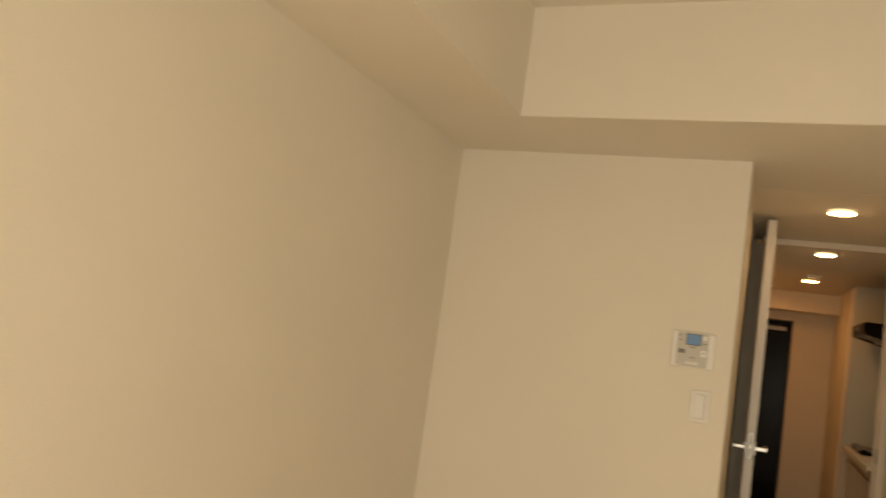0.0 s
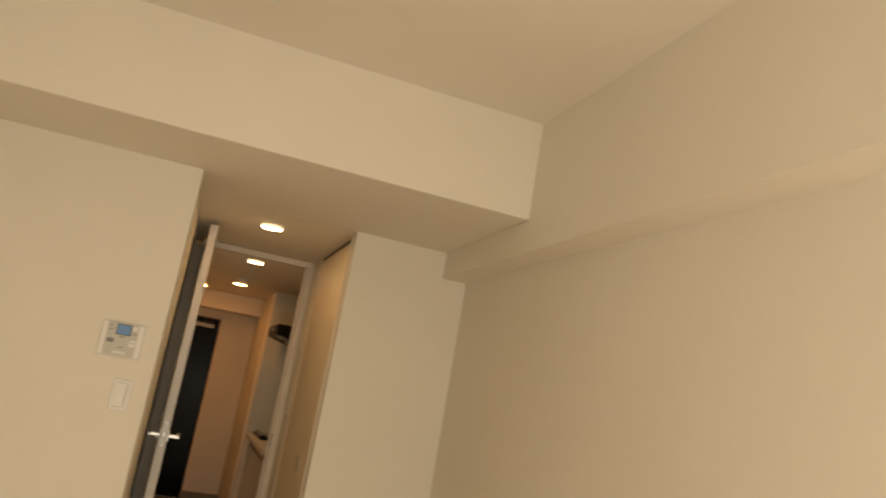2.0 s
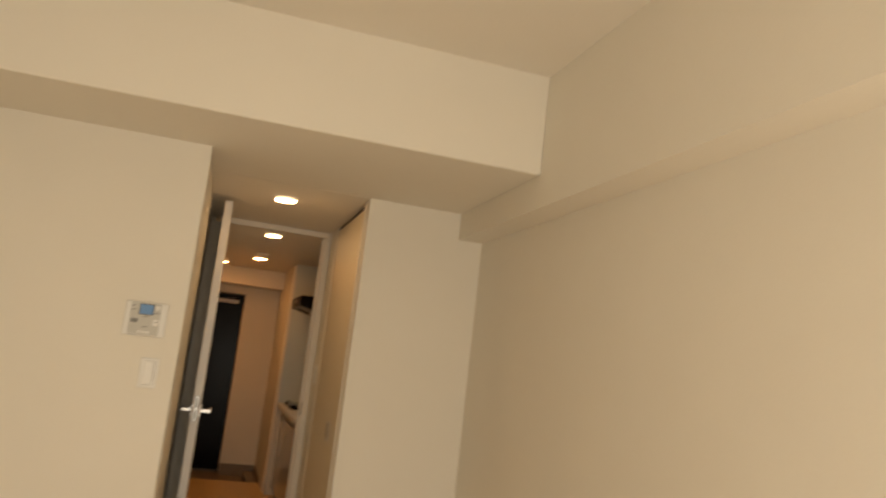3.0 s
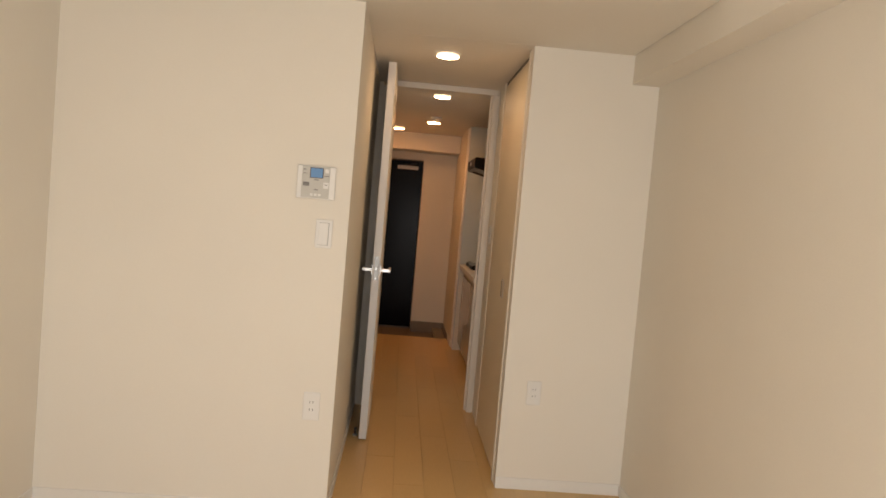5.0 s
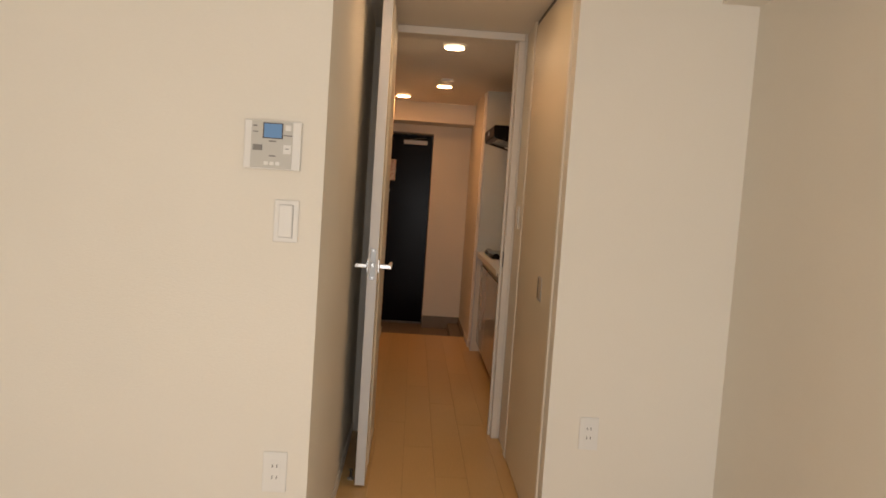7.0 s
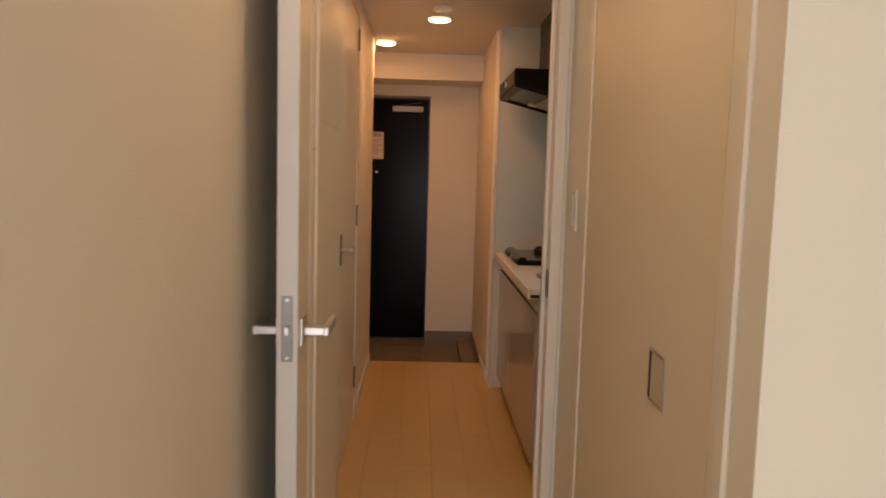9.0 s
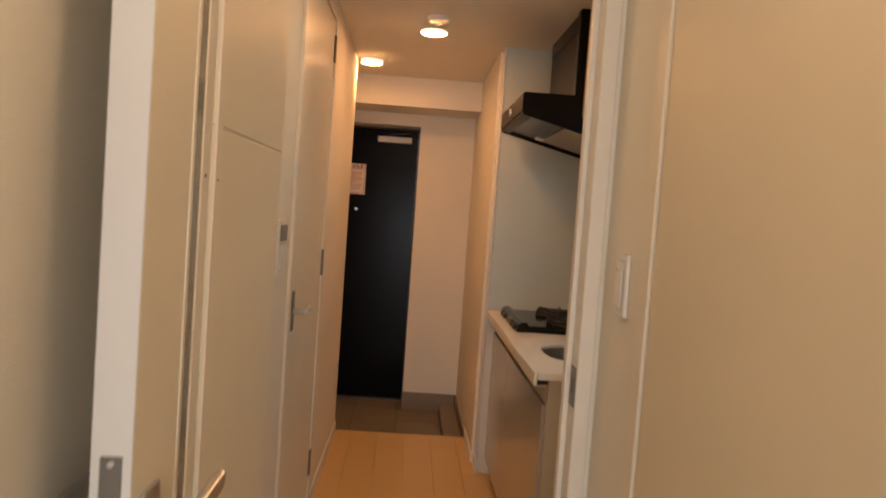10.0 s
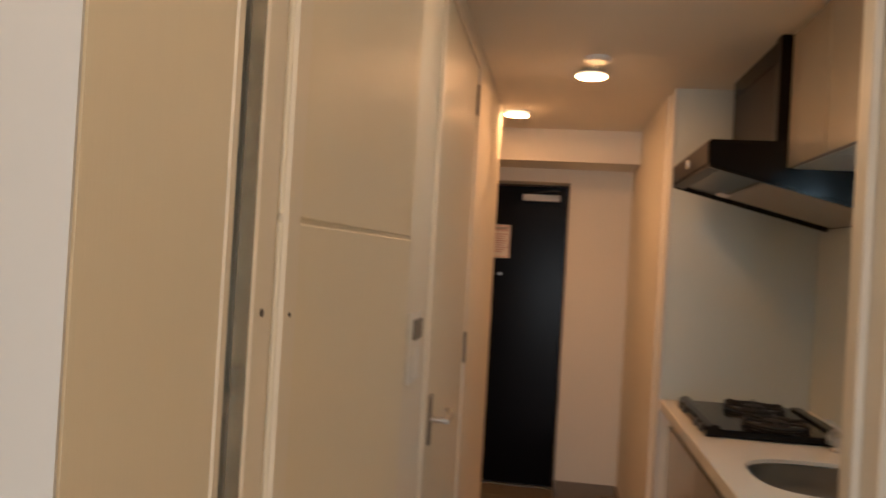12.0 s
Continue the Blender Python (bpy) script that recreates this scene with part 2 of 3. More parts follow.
structure("floor_base", box(LX - 0.12, RX + 0.12, BACK_Y - 0.12, STEP_Y - 0.03, -0.12, -0.012), JOINT, "dark base under the floor boards", "floor")
structure("floor_edge", box(CX0 - 0.12, CX1 + 0.01, STEP_Y - 0.03, STEP_Y, -0.1, 0.001, 0.003), PLANK, "maple edge strip at the entrance step", "floor")
structure("floor_entrance", box(0.0, CX1 + 0.12, STEP_Y - 0.12, ENTRY_Y + 0.4, -0.16, -0.104), GROUT, "grey grout bed of the entrance tiles", "floor")

# skirting boards
for name, b in (("baseboard_front", (LX, AX, WY - 0.007, WY)), ("baseboard_pier", (PX, RX, PY - 0.007, PY)), ("baseboard_west", (LX, LX + 0.007, BACK_Y, WY - 0.007)),
                ("baseboard_east", (RX - 0.007, RX, BACK_Y, PY - 0.007)), ("baseboard_alcove", (AX, AX + 0.007, WY, 7.06)), ("baseboard_corridor", (CX0, CX0 + 0.007, 8.75, STEP_Y)),
                ("baseboard_kitchen_end", (1.412, 1.42, KEND - 0.02, KEND + 0.15)), ("baseboard_entrance_side", (CX1 - 0.007, CX1, KEND + 0.15, STEP_Y))):
    structure(name, box(b[0], b[1], b[2], b[3], 0.0, 0.058, 0.002), SKIRTING, "low white vinyl baseboard along the wall", "baseboard")

# doorway frame
structure("door_frame_head", box(0.66, 1.395, DOOR_Y0 - 0.012, DOOR_Y1 + 0.012, 2.150, 2.188, 0.002), JAMB, "white head of the doorway frame", "door frame")


def door_jamb(name, x0, x1, sign):
    bm = box(x0, x1, DOOR_Y0 - 0.012, DOOR_Y1 + 0.012, 0, 2.149, 0.002)
    s = x0 if sign < 0 else x1
    box(min(s, s + sign * 0.012), max(s, s + sign * 0.012), DOOR_Y0 + 0.045, DOOR_Y0 + 0.07, 0, 2.149, 0.001, bm=bm)
    return structure(name, bm, JAMB, "white upright of the doorway frame with stop bead", "door frame")


door_jamb("door_frame_west", AX + 0.001, 0.672, 1)
jamb_e = door_jamb("door_frame_east", 1.365, 1.399, -1)
part("strike_plate", box(1.3625, 1.365, DOOR_Y0 - 0.006, DOOR_Y0 + 0.036, 0.945, 1.03, 0.001), STEEL, jamb_e, "steel strike plate")
part("strike_hole", box(1.3615, 1.3626, DOOR_Y0 + 0.006, DOOR_Y0 + 0.018, 0.975, 1.005), DARK_METAL, jamb_e)

# ---- room door standing open ----


def lever(parent, x, y, z, sign, reach):
    """A square-rose lever; sign: the side of the leaf that it stands on."""
    s = sign
    xa, xb = sorted((x, x + s * 0.007))
    rose = part("rose", box(xa, xb, y - 0.025, y + 0.025, z - 0.03, z + 0.03, 0.002), CHROME, parent, "satin chrome rose")
    xa, xb = sorted((x + s * 0.006, x + s * 0.050))
    part("neck", box(xa, xb, y - 0.011, y + 0.011, z - 0.0095, z + 0.0095, 0.003, 2), CHROME, rose)
    xa, xb = sorted((x + s * 0.046, x + s * 0.060))
    part("grip", box(xa, xb, y - 0.012, y + reach, z - 0.011, z + 0.011, 0.004, 2), CHROME, rose)
    return rose


leaf = thing("door", "cream sheet door standing open, with narrow glass slit", "door")
X0, X1, Y0, Y1 = 0.681, 0.723, 6.305, 7.075
TOP = 2.160
G0, G1 = 6.462, 6.512
part("stile", box(X0, X1, Y0 + 0.002, G0, 0.012, TOP, 0.002), LEAF_SHEET, leaf)
part("edge_band", box(X0, X1, Y0, Y0 + 0.0018, 0.012, TOP), WHITE_EDGE, leaf, "white door edge")
part("panel", box(X0, X1, 6.553, Y1, 0.012, 1.4335, 0.0015), LEAF_SHEET, leaf)
part("panel", box(X0, X1, 6.553, Y1, 1.4375, TOP, 0.0015), LEAF_SHEET, leaf)
part("groove", box(X0 + 0.003, X1 - 0.003, 6.556, Y1 - 0.003, 1.4336, 1.4374), LEAF_SHEET, leaf)
part("glass_bead", box(X0 + 0.002, X1 - 0.002, G1, 6.549, 0.014, TOP - 0.002, 0.002), TRIM, leaf, "cream bead of the glass slit")
part("glass_bead", box(X0 - 0.001, X1 + 0.0015, G0 - 0.008, G0 + 0.004, 0.014, TOP - 0.002, 0.002), TRIM, leaf)
part("raised_bead", box(X0, X1 + 0.003, 6.556, 6.590, 0.014, TOP - 0.002, 0.003), TRIM, leaf)
slit = part("slit_pane", box(X0 + 0.004, X1 - 0.004, G0 + 0.004, G1, 0.10, TOP - 0.1), SLIT_GLASS, leaf, "narrow clear glass pane")
slit.visible_shadow = False
for z0, z1 in ((0.014, 0.10), (TOP - 0.10, TOP - 0.002)):
    part("rail", box(X0 + 0.002, X1 - 0.002, G0 + 0.004, G1, z0, z1), LEAF_SHEET, leaf)
latch = part("latch_plate", box(0.6905, 0.7135, Y0 - 0.0016, Y0, 0.93, 1.065, 0.0007), STEEL, leaf, "steel latch plate")
part("latch_bolt", box(0.696, 0.708, Y0 - 0.010, Y0 - 0.001, 0.985, 1.005, 0.002), CHROME, latch)
for z in (0.938, 1.057):
    part("screw", turned([(0.0035, -0.0022), (0.0035, -0.0012)], (0.702, Y0, z), "y", 12), CHROME, latch)
lever(leaf, X1, Y0 + 0.052, 0.985, 1, 0.115)
lever(leaf, X0, Y0 + 0.052, 0.985, -1, 0.115)
part("bead_screw", turned([(0.003, 0), (0.003, 0.001)], (X1 - 0.002, 6.528, 1.366), "x", 10), DARK_METAL, leaf)
part("bead_screw", turned([(0.0018, 0), (0.0018, 0.001)], (X1 + 0.003, 6.572, 1.362), "x", 10), DARK_METAL, leaf)
for z in (0.25, 1.08, 1.95):
    part("hinge", turned([(0.006, -0.05), (0.006, 0.05)], (0.685, 7.079, z), "z", 14), CHROME, leaf)
stop = thing("door_stop", "small steel floor door stop under the door", "door stop")
part("base", turned([(0.016, 0.0), (0.016, 0.006), (0.010, 0.010)], (0.655, 6.40, 0.001)), CHROME, stop)
part("pin", turned([(0.006, 0.0), (0.006, 0.028), (0.009, 0.030), (0.009, 0.036)], (0.655, 6.40, 0.010)), DARK_METAL, stop)

# ---- closet ----
closet = thing("closet", "tall flush beige closet door beside the doorway", "closet")
C0, C1 = 5.885, 6.770
cd = part("door", box(1.406, 1.434, C0, C1, 0.010, 2.162, 0.002), CLOSET_SHEET, closet)
part("frame", box(1.391, 1.434, 5.792, 5.826, 0, 2.188, 0.004), TRIM, closet, "cream closet frame")
part("frame", box(1.404, 1.434, 5.834, C0 - 0.004, 0, 2.188, 0.001), TRIM, closet)
part("frame", box(1.402, 1.434, C1 + 0.008, 6.829, 0, 2.188, 0.002), TRIM, closet)
part("track", box(1.412, 1.434, C0 - 0.004, C1 + 0.006, 2.164, 2.188), DARK_METAL, closet, "dark top track")
hp = part("handle", box(1.4042, 1.4058, 6.095, 6.168, 0.908, 1.005, 0.0006), PULL_PLATE, cd, "slim flush steel pull")
for y0, y1, z0, z1 in ((6.095, 6.178, 1.000, 1.006), (6.095, 6.178, 0.907, 0.913), (6.093, 6.098, 0.913, 1.000)):
    part("handle_rim", box(1.4034, 1.4058, y0, y1, z0, z1, 0.0006), CHROME, hp)
part("finger_slot", box(1.4030, 1.4058, 6.168, 6.178, 0.913, 1.000, 0.0006), DARK_METAL, hp, "dark finger slot")
part("back_panel", box(1.434, 1.44, 5.79, 6.83, 0, 2.188), CLOSET_SHEET, closet)

# ---- lever door of the corridor ----
bath = thing("corridor_door", "cream flush door with chrome lever, closed", "door")
bd = part("leaf", box(CX0 - 0.03, CX0 + 0.004, 7.887, 8.680, 0.008, 2.085, 0.002), LEAF_SHEET, bath)
for a, b, z0, z1 in ((7.847, 7.883, 0, 2.118), (8.684, 8.720, 0, 2.118), (7.883, 8.684, 2.089, 2.118)):
    part("frame", box(CX0 - 0.1, CX0 + 0.010, a, b, z0, z1, 0.002), TRIM, bath, "cream door frame")
lv = part("lever_plate", box(CX0 + 0.004, CX0 + 0.010, 7.93, 7.965, 0.92, 1.05, 0.002), STEEL, bath, "tall chrome lever plate")
part("neck", turned([(0.009, 0), (0.009, 0.045)], (CX0 + 0.009, 7.948, 0.985), "x", 18), CHROME, lv)
part("grip", swept([(CX0 + 0.05, 7.94, 0.985), (CX0 + 0.052, 7.99, 0.985), (CX0 + 0.050, 8.04, 0.984), (CX0 + 0.040, 8.065, 0.990)], 0.0095, 12, flat=0.8), CHROME, lv, smooth=True)
for z in (0.237, 1.09, 1.973):
    part("hinge", box(CX0 + 0.003, CX0 + 0.012, 8.662, 8.702, z - 0.055, z + 0.055, 0.003), STEEL, bath, "steel hinge")

# ---- kitchenette ----
structure("kitchen_panel_end", box(1.424, RX - 0.006, KEND - 0.006, KEND, 0.85, CH - 0.002, 0.001), KITCHEN_PANEL, "glossy white splash panel at the stove", "wall panel")
structure("kitchen_panel_side", box(RX - 0.006, RX, DOOR_Y1, KEND - 0.006, 0.85, CH - 0.002), KITCHEN_PANEL, "glossy white splash panel behind the counter", "wall panel")
structure("corner_trim", box(1.411, 1.423, KEND - 0.010, KEND + 0.004, 0.06, CH - 0.002, 0.003), WHITE_EDGE, "white corner bead of the kitchenette", "trim")


def base_cabinet(y0, y1, label, near_end, top=0.806):
    c = thing("base_cabinet", label, "cabinet", "kitchen base cabinets")
    part("body", box(1.480, RX - 0.01, y0 + 0.002, y1 - 0.002, 0.08, top), CABINET_END, c)
    if near_end:
        part("end_panel", box(1.470, RX - 0.01, y0 - 0.024, y0 + 0.001, 0.0, 0.825, 0.001), CABINET_END, c)
    part("toe_kick", box(1.515, 1.53, y0, y1, 0.0, 0.08), DARK_METAL, c, "dark toe kick")
    d = part("door", box(1.459, 1.478, y0 + 0.003, y1 - 0.003, 0.085, 0.738, 0.0015), CABINET_GLOSS, c, "glossy beige door")
    part("grip_rail", box(1.468, 1.4795, y0 + 0.003, y1 - 0.003, 0.742, 0.803, 0.002), CABINET_END, d, "recessed grip rail")
    return c


base_cabinet(7.905, 8.77, "wide glossy beige base cabinet under the sink", True, 0.66)
base_cabinet(8.77, KEND - 0.008, "glossy beige base cabinet under the stove", False)

# worktop with a rounded bowl opening
counter = thing("worktop", "cream acrylic worktop with rounded front edge", "worktop")
SX, SY, SA, SB = 1.742, 8.248, 0.228, 0.195


def worktop():
    bm = bmesh.new()
    n = 48
    inner, outer, low = [], [], []
    bx0, bx1, by0, by1 = 1.425, RX - 0.007, 7.872, 8.60
    for k in range(n):
        a = 2 * math.pi * k / n
        c, s = math.cos(a), math.sin(a)
        px = SX + SA * math.copysign(abs(c) ** 0.72, c)
        py = SY + SB * math.copysign(abs(s) ** 0.72, s)
        inner.append(bm.verts.new((px, py, 0.85)))
        low.append(bm.verts.new((px, py, 0.838)))
        dx, dy = px - SX, py - SY
        t = min((bx1 - SX) / dx if dx > 1e-6 else (bx0 - SX) / dx if dx < -1e-6 else 9e9, (by1 - SY) / dy if dy > 1e-6 else (by0 - SY) / dy if dy < -1e-6 else 9e9)
        outer.append(bm.verts.new((SX + dx * t, SY + dy * t, 0.85)))
    corners = [(bx1, by1), (bx0, by1), (bx0, by0), (bx1, by0)]
    for k in range(n):
        j = (k + 1) % n
        bm.faces.new((inner[k], outer[k], outer[j], inner[j]))
        bm.faces.new((low[k], inner[k], inner[j], low[j]))
        a, b = outer[k].co, outer[j].co
        if abs(a.x - b.x) > 1e-4 and abs(a.y - b.y) > 1e-4:
            q = min(corners, key=lambda q: (Vector((q[0], q[1], 0.85)) - (a + b) / 2).length)
            bm.faces.new((outer[k], bm.verts.new((q[0], q[1], 0.85)), outer[j]))
    bmesh.ops.recalc_face_normals(bm, faces=bm.faces)
    return bm


part("sink_surround", worktop(), COUNTER, counter)
part("slab", box(1.425, RX - 0.007, 8.60, KEND - 0.007, 0.812, 0.85), COUNTER, counter)
part("front_edge", box(1.4185, 1.4300, 7.866, KEND - 0.007, 0.808, 0.8505, 0.004, 2), COUNTER, counter)
part("near_edge", box(1.430, RX - 0.007, 7.866, 7.878, 0.826, 0.8505, 0.004, 2), COUNTER, counter)
part("under_shadow_strip", box(1.432, 1.462, 7.88, KEND - 0.01, 0.804, 0.810), CABINET_END, counter)


def sink_bowl():
    bm = bmesh.new()
    n, rings = 40, []
    for grow, z in ((1.02, 0.8375), (0.99, 0.836), (0.965, 0.78), (0.93, 0.72), (0.82, 0.695), (0.3, 0.688)):
        ring = []
        for k in range(n):
            a = 2 * math.pi * k / n
            c, s = math.cos(a), math.sin(a)
            ring.append(bm.verts.new((SX + grow * SA * math.copysign(abs(c) ** 0.72, c), SY + grow * SB * math.copysign(abs(s) ** 0.72, s), z)))
        rings.append(ring)
    for a, b in zip(rings, rings[1:]):
        for k in range(n):
            bm.faces.new((a[k], b[k], b[(k + 1) % n], a[(k + 1) % n]))
    bm.faces.new(rings[-1])
    bmesh.ops.recalc_face_normals(bm, faces=bm.faces)
    return bm


sink = thing("sink", "round-cornered stainless steel sink set in the worktop", "sink")
part("bowl", sink_bowl(), SINK_STEEL, sink, smooth=True)
part("drain", turned([(0.042, 0.0), (0.042, 0.006), (0.034, 0.008)], (SX, SY, 0.689)), CHROME, sink, "chrome drain")

tap = thing("faucet", "chrome single-lever faucet behind the stove corner", "faucet")
TX, TY = 1.880, 8.605
part("body", turned([(0.026, 0), (0.026, 0.008), (0.020, 0.016), (0.020, 0.060), (0.016, 0.074)], (TX, TY, 0.851)), CHROME, tap, smooth=True)
part("spout", swept([(TX, TY, 0.900), (TX - 0.04, TY - 0.06, 0.925), (TX - 0.075, TY - 0.13, 0.930), (TX - 0.09, TY - 0.17, 0.915)], 0.011, 14), CHROME, tap, smooth=True)
part("lever", swept([(TX, TY, 0.922), (TX - 0.02, TY + 0.012, 0.940), (TX - 0.045, TY + 0.020, 0.950)], 0.008, 12, flat=0.6), CHROME, tap, smooth=True)

# two-burner stove
stove = thing("gas_stove", "black two-burner gas stove on the worktop", "stove")
part("body", box(1.515, 1.945, 8.665, 9.215, 0.851, 0.878, 0.008, 2), STOVE_BLACK, stove)
part("control_panel", prism([(1.474, 0.851), (1.522, 0.851), (1.522, 0.886), (1.512, 0.893), (1.496, 0.893), (1.480, 0.884), (1.474, 0.872)], 8.665, 9.215), STOVE_BLACK, stove, "rounded black control panel")
for y in (8.74, 8.82, 9.06, 9.14):
    part("knob", turned([(0.013, -0.010), (0.015, -0.002), (0.015, 0.004)], (1.474, y, 0.868), "x", 20), GREY_METAL, stove, "dark grey knob")
for y in (8.80, 9.08):
    burner = part("burner", turned([(0.050, 0), (0.050, 0.010), (0.036, 0.014), (0.036, 0.022), (0.010, 0.024)], (1.735, y, 0.878)), IRON, stove, "round burner")
    part("drip_tray", turned([(0.098, 0), (0.098, 0.003), (0.09, 0.004)], (1.735, y, 0.878), steps=40), GREY_METAL, burner)
    grate = part("grate", swept([(1.735 + 0.105 * math.cos(a), y + 0.105 * math.sin(a), 0.891) for a in (2 * math.pi * k / 28 for k in range(29))], 0.007, 8), IRON, stove, "cast iron grate", smooth=True)
    for k in range(6):
        a = 2 * math.pi * k / 6 + 0.3
        c, s = math.cos(a), math.sin(a)
        part("finger", swept([(1.735 + 0.120 * c, y + 0.120 * s, 0.880), (1.735 + 0.118 * c, y + 0.118 * s, 0.896), (1.735 + 0.105 * c, y + 0.105 * s, 0.903), (1.735 + 0.045 * c, y + 0.045 * s, 0.897)], 0.005, 8), IRON, grate, smooth=True)
part("rear_vent", box(1.90, 1.94, 8.70, 9.18, 0.878, 0.888, 0.003), STOVE_BLACK, stove, "black rear vent")

# range hood
hood = thing("range_hood", "black range hood with sloping underside over the stove", "range hood")
H0, H1 = 8.53, 9.25
part("canopy", prism([(1.412, 1.759), (1.412, 1.838), (1.60, 1.838), (2.022, 1.838), (2.022, 1.605)], H0, H1), HOOD_BLACK, hood)
part("front_plate", box(1.408, 1.4118, H0 + 0.004, H1 - 0.004, 1.763, 1.834, 0.001), HOOD_BROWN, hood, "brown steel front plate")
slope = (1.605 - 1.759) / (2.022 - 1.412)
def under(x):
    """Height of the sloping underside."""
    return 1.759 + slope * (x - 1.412)


part("filter", prism([(1.595, under(1.595) - 0.001), (1.595, under(1.595) - 0.008), (1.995, under(1.995) - 0.008), (1.995, under(1.995) - 0.001)], H0 + 0.03, H1 - 0.13), HOOD_FILTER, hood, "pale grey filter plate")
part("filter_tab", prism([(1.560, under(1.560) - 0.002), (1.560, under(1.560) - 0.010), (1.594, under(1.594) - 0.010), (1.594, under(1.594) - 0.002)], H1 - 0.19, H1 - 0.13), PLASTIC, hood, "white plastic filter tab")
part("front_lip", prism([(1.414, under(1.414) - 0.001), (1.414, under(1.414) - 0.007), (1.450, under(1.450) - 0.007), (1.450, under(1.450) - 0.001)], H0 + 0.02, H1 - 0.02), HOOD_BROWN, hood, "brown steel lip")
part("rim", prism([(1.412, 1.758), (1.412, 1.748), (2.022, 1.594), (2.022, 1.604)], H1 - 0.018, H1), HOOD_BLACK, hood)
part("rim", prism([(1.412, 1.758), (1.412, 1.748), (2.022, 1.594), (2.022, 1.604)], H0, H0 + 0.018), HOOD_BLACK, hood)
part("duct_cover", box(1.632, 2.022, 8.60, H1 - 0.03, 1.838, CH - 0.002, 0.002), HOOD_BROWN, hood, "dark brown duct cover")
part("side_cover", box(1.618, 2.022, 8.545, 8.60, 1.838, CH - 0.002, 0.003), HOOD_BLACK, hood)
knob = part("knob", turned([(0.013, -0.010), (0.016, -0.007), (0.017, 0.0)], (1.408, 8.89, 1.800), "x", 24), CHROME, hood, "small chrome knob", smooth=True)
part("knob_cap", turned([(0.009, -0.0112), (0.010, -0.010)], (1.408, 8.89, 1.800), "x", 20), HOOD_BROWN, knob)
part("duct_band", box(1.629, 1.6318, 8.602, H1 - 0.032, 2.118, CH - 0.003), HOOD_BLACK, hood, "dark top band")


def wall_cabinet(y0, y1, label):
    c = thing("wall_cabinet", label, "cabinet", "kitchen wall cabinets")
    part("body", box(1.668, RX - 0.007, y0 + 0.001, y1 - 0.001, 1.758, CH - 0.002), CABINET_END, c)
    part("bottom", box(1.668, RX - 0.007, y0 + 0.001, y1 - 0.001, 1.750, 1.7575), KITCHEN_PANEL, c, "pale underside")
    part("door", box(1.648, 1.667, y0 + 0.0025, y1 - 0.0025, 1.752, 2.180, 0.0015), CABINET_GLOSS, c, "beige cabinet door")
    return c


for y0, y1 in ((8.19, 8.525), (7.855, 8.19), (7.52, 7.855), (7.21, 7.52)):
    wall_cabinet(y0, y1, "beige wall cabinet above the worktop")

tube = thing("under_cabinet_lamp", "cool white lamp strip under the wall cabinet", "lamp")
part("housing", box(1.86, 1.93, 7.62, 8.10, 1.732, 1.7495, 0.003), PLASTIC, tube)
part("diffuser", box(1.868, 1.922, 7.63, 8.09, 1.716, 1.7318, 0.005, 2), TUBE, tube, "lit cool diffuser")

# ---- entrance ----
entry = thing("entrance_door", "black steel entrance door, closed, in a recess", "door")
DY = 11.085
ed = part("leaf", box(0.215, 1.012, DY, DY + 0.045, -0.085, 1.905, 0.002), ENTRY_STEEL, entry)
part("frame", box(1.013, 1.0215, DY - 0.05, DY + 0.05, -0.1, 1.914, 0.001), DOOR_FRAME, entry, "brown steel frame")
part("frame", box(0.171, 0.212, DY - 0.05, DY + 0.05, -0.1, 1.914, 0.001), DOOR_FRAME, entry)
part("frame", box(0.212, 1.013, DY - 0.05, DY + 0.05, 1.9055, 1.914, 0.001), DOOR_FRAME, entry)
part("threshold", box(0.171, 1.0215, DY - 0.03, DY + 0.05, -0.1, -0.088, 0.002), STEEL, entry, "steel threshold")
clo = part("door_closer", box(0.715, 0.965, DY - 0.055, DY - 0.001, 1.808, 1.852, 0.006, 2), PLASTIC, entry, "silver door closer")
part("arm", swept([(0.76, DY - 0.03, 1.856), (0.85, DY - 0.06, 1.868), (0.95, DY - 0.045, 1.880)], 0.007, 8, flat=0.6), STEEL, clo)
part("peephole", turned([(0.011, -0.006), (0.011, 0.0)], (0.588, DY, 1.309), "y", 18), CHROME, entry, "chrome peephole")
notice = thing("notice", "framed pink paper notice on the entrance door", "notice")
NY = DY - 0.001
part("sheet", box(0.52, 0.643, NY - 0.002, NY, 1.417, 1.640), PAPER, notice)
for z in (1.606, 1.598):
    part("text_line", box(0.535, 0.628, NY - 0.0035, NY - 0.002, z, z + 0.003), RED_INK, notice)
for k in range(3):
    part("text_block", box(0.545 + 0.028 * k, 0.563 + 0.028 * k, NY - 0.0035, NY - 0.002, 1.611, 1.625), PRINT, notice)
for k in range(9):
    part("text_line", box(0.538, 0.622 - 0.012 * (k % 3), NY - 0.0035, NY - 0.002, 1.575 - 0.015 * k, 1.579 - 0.015 * k), RED_INK, notice)
for a, b, c, d in ((0.526, 0.529, 1.424, 1.633), (0.634, 0.637, 1.424, 1.633), (0.529, 0.634, 1.424, 1.427), (0.529, 0.634, 1.630, 1.633)):
    part("border", box(a, b, NY - 0.0035, NY - 0.002, c, d), RED_INK, notice)

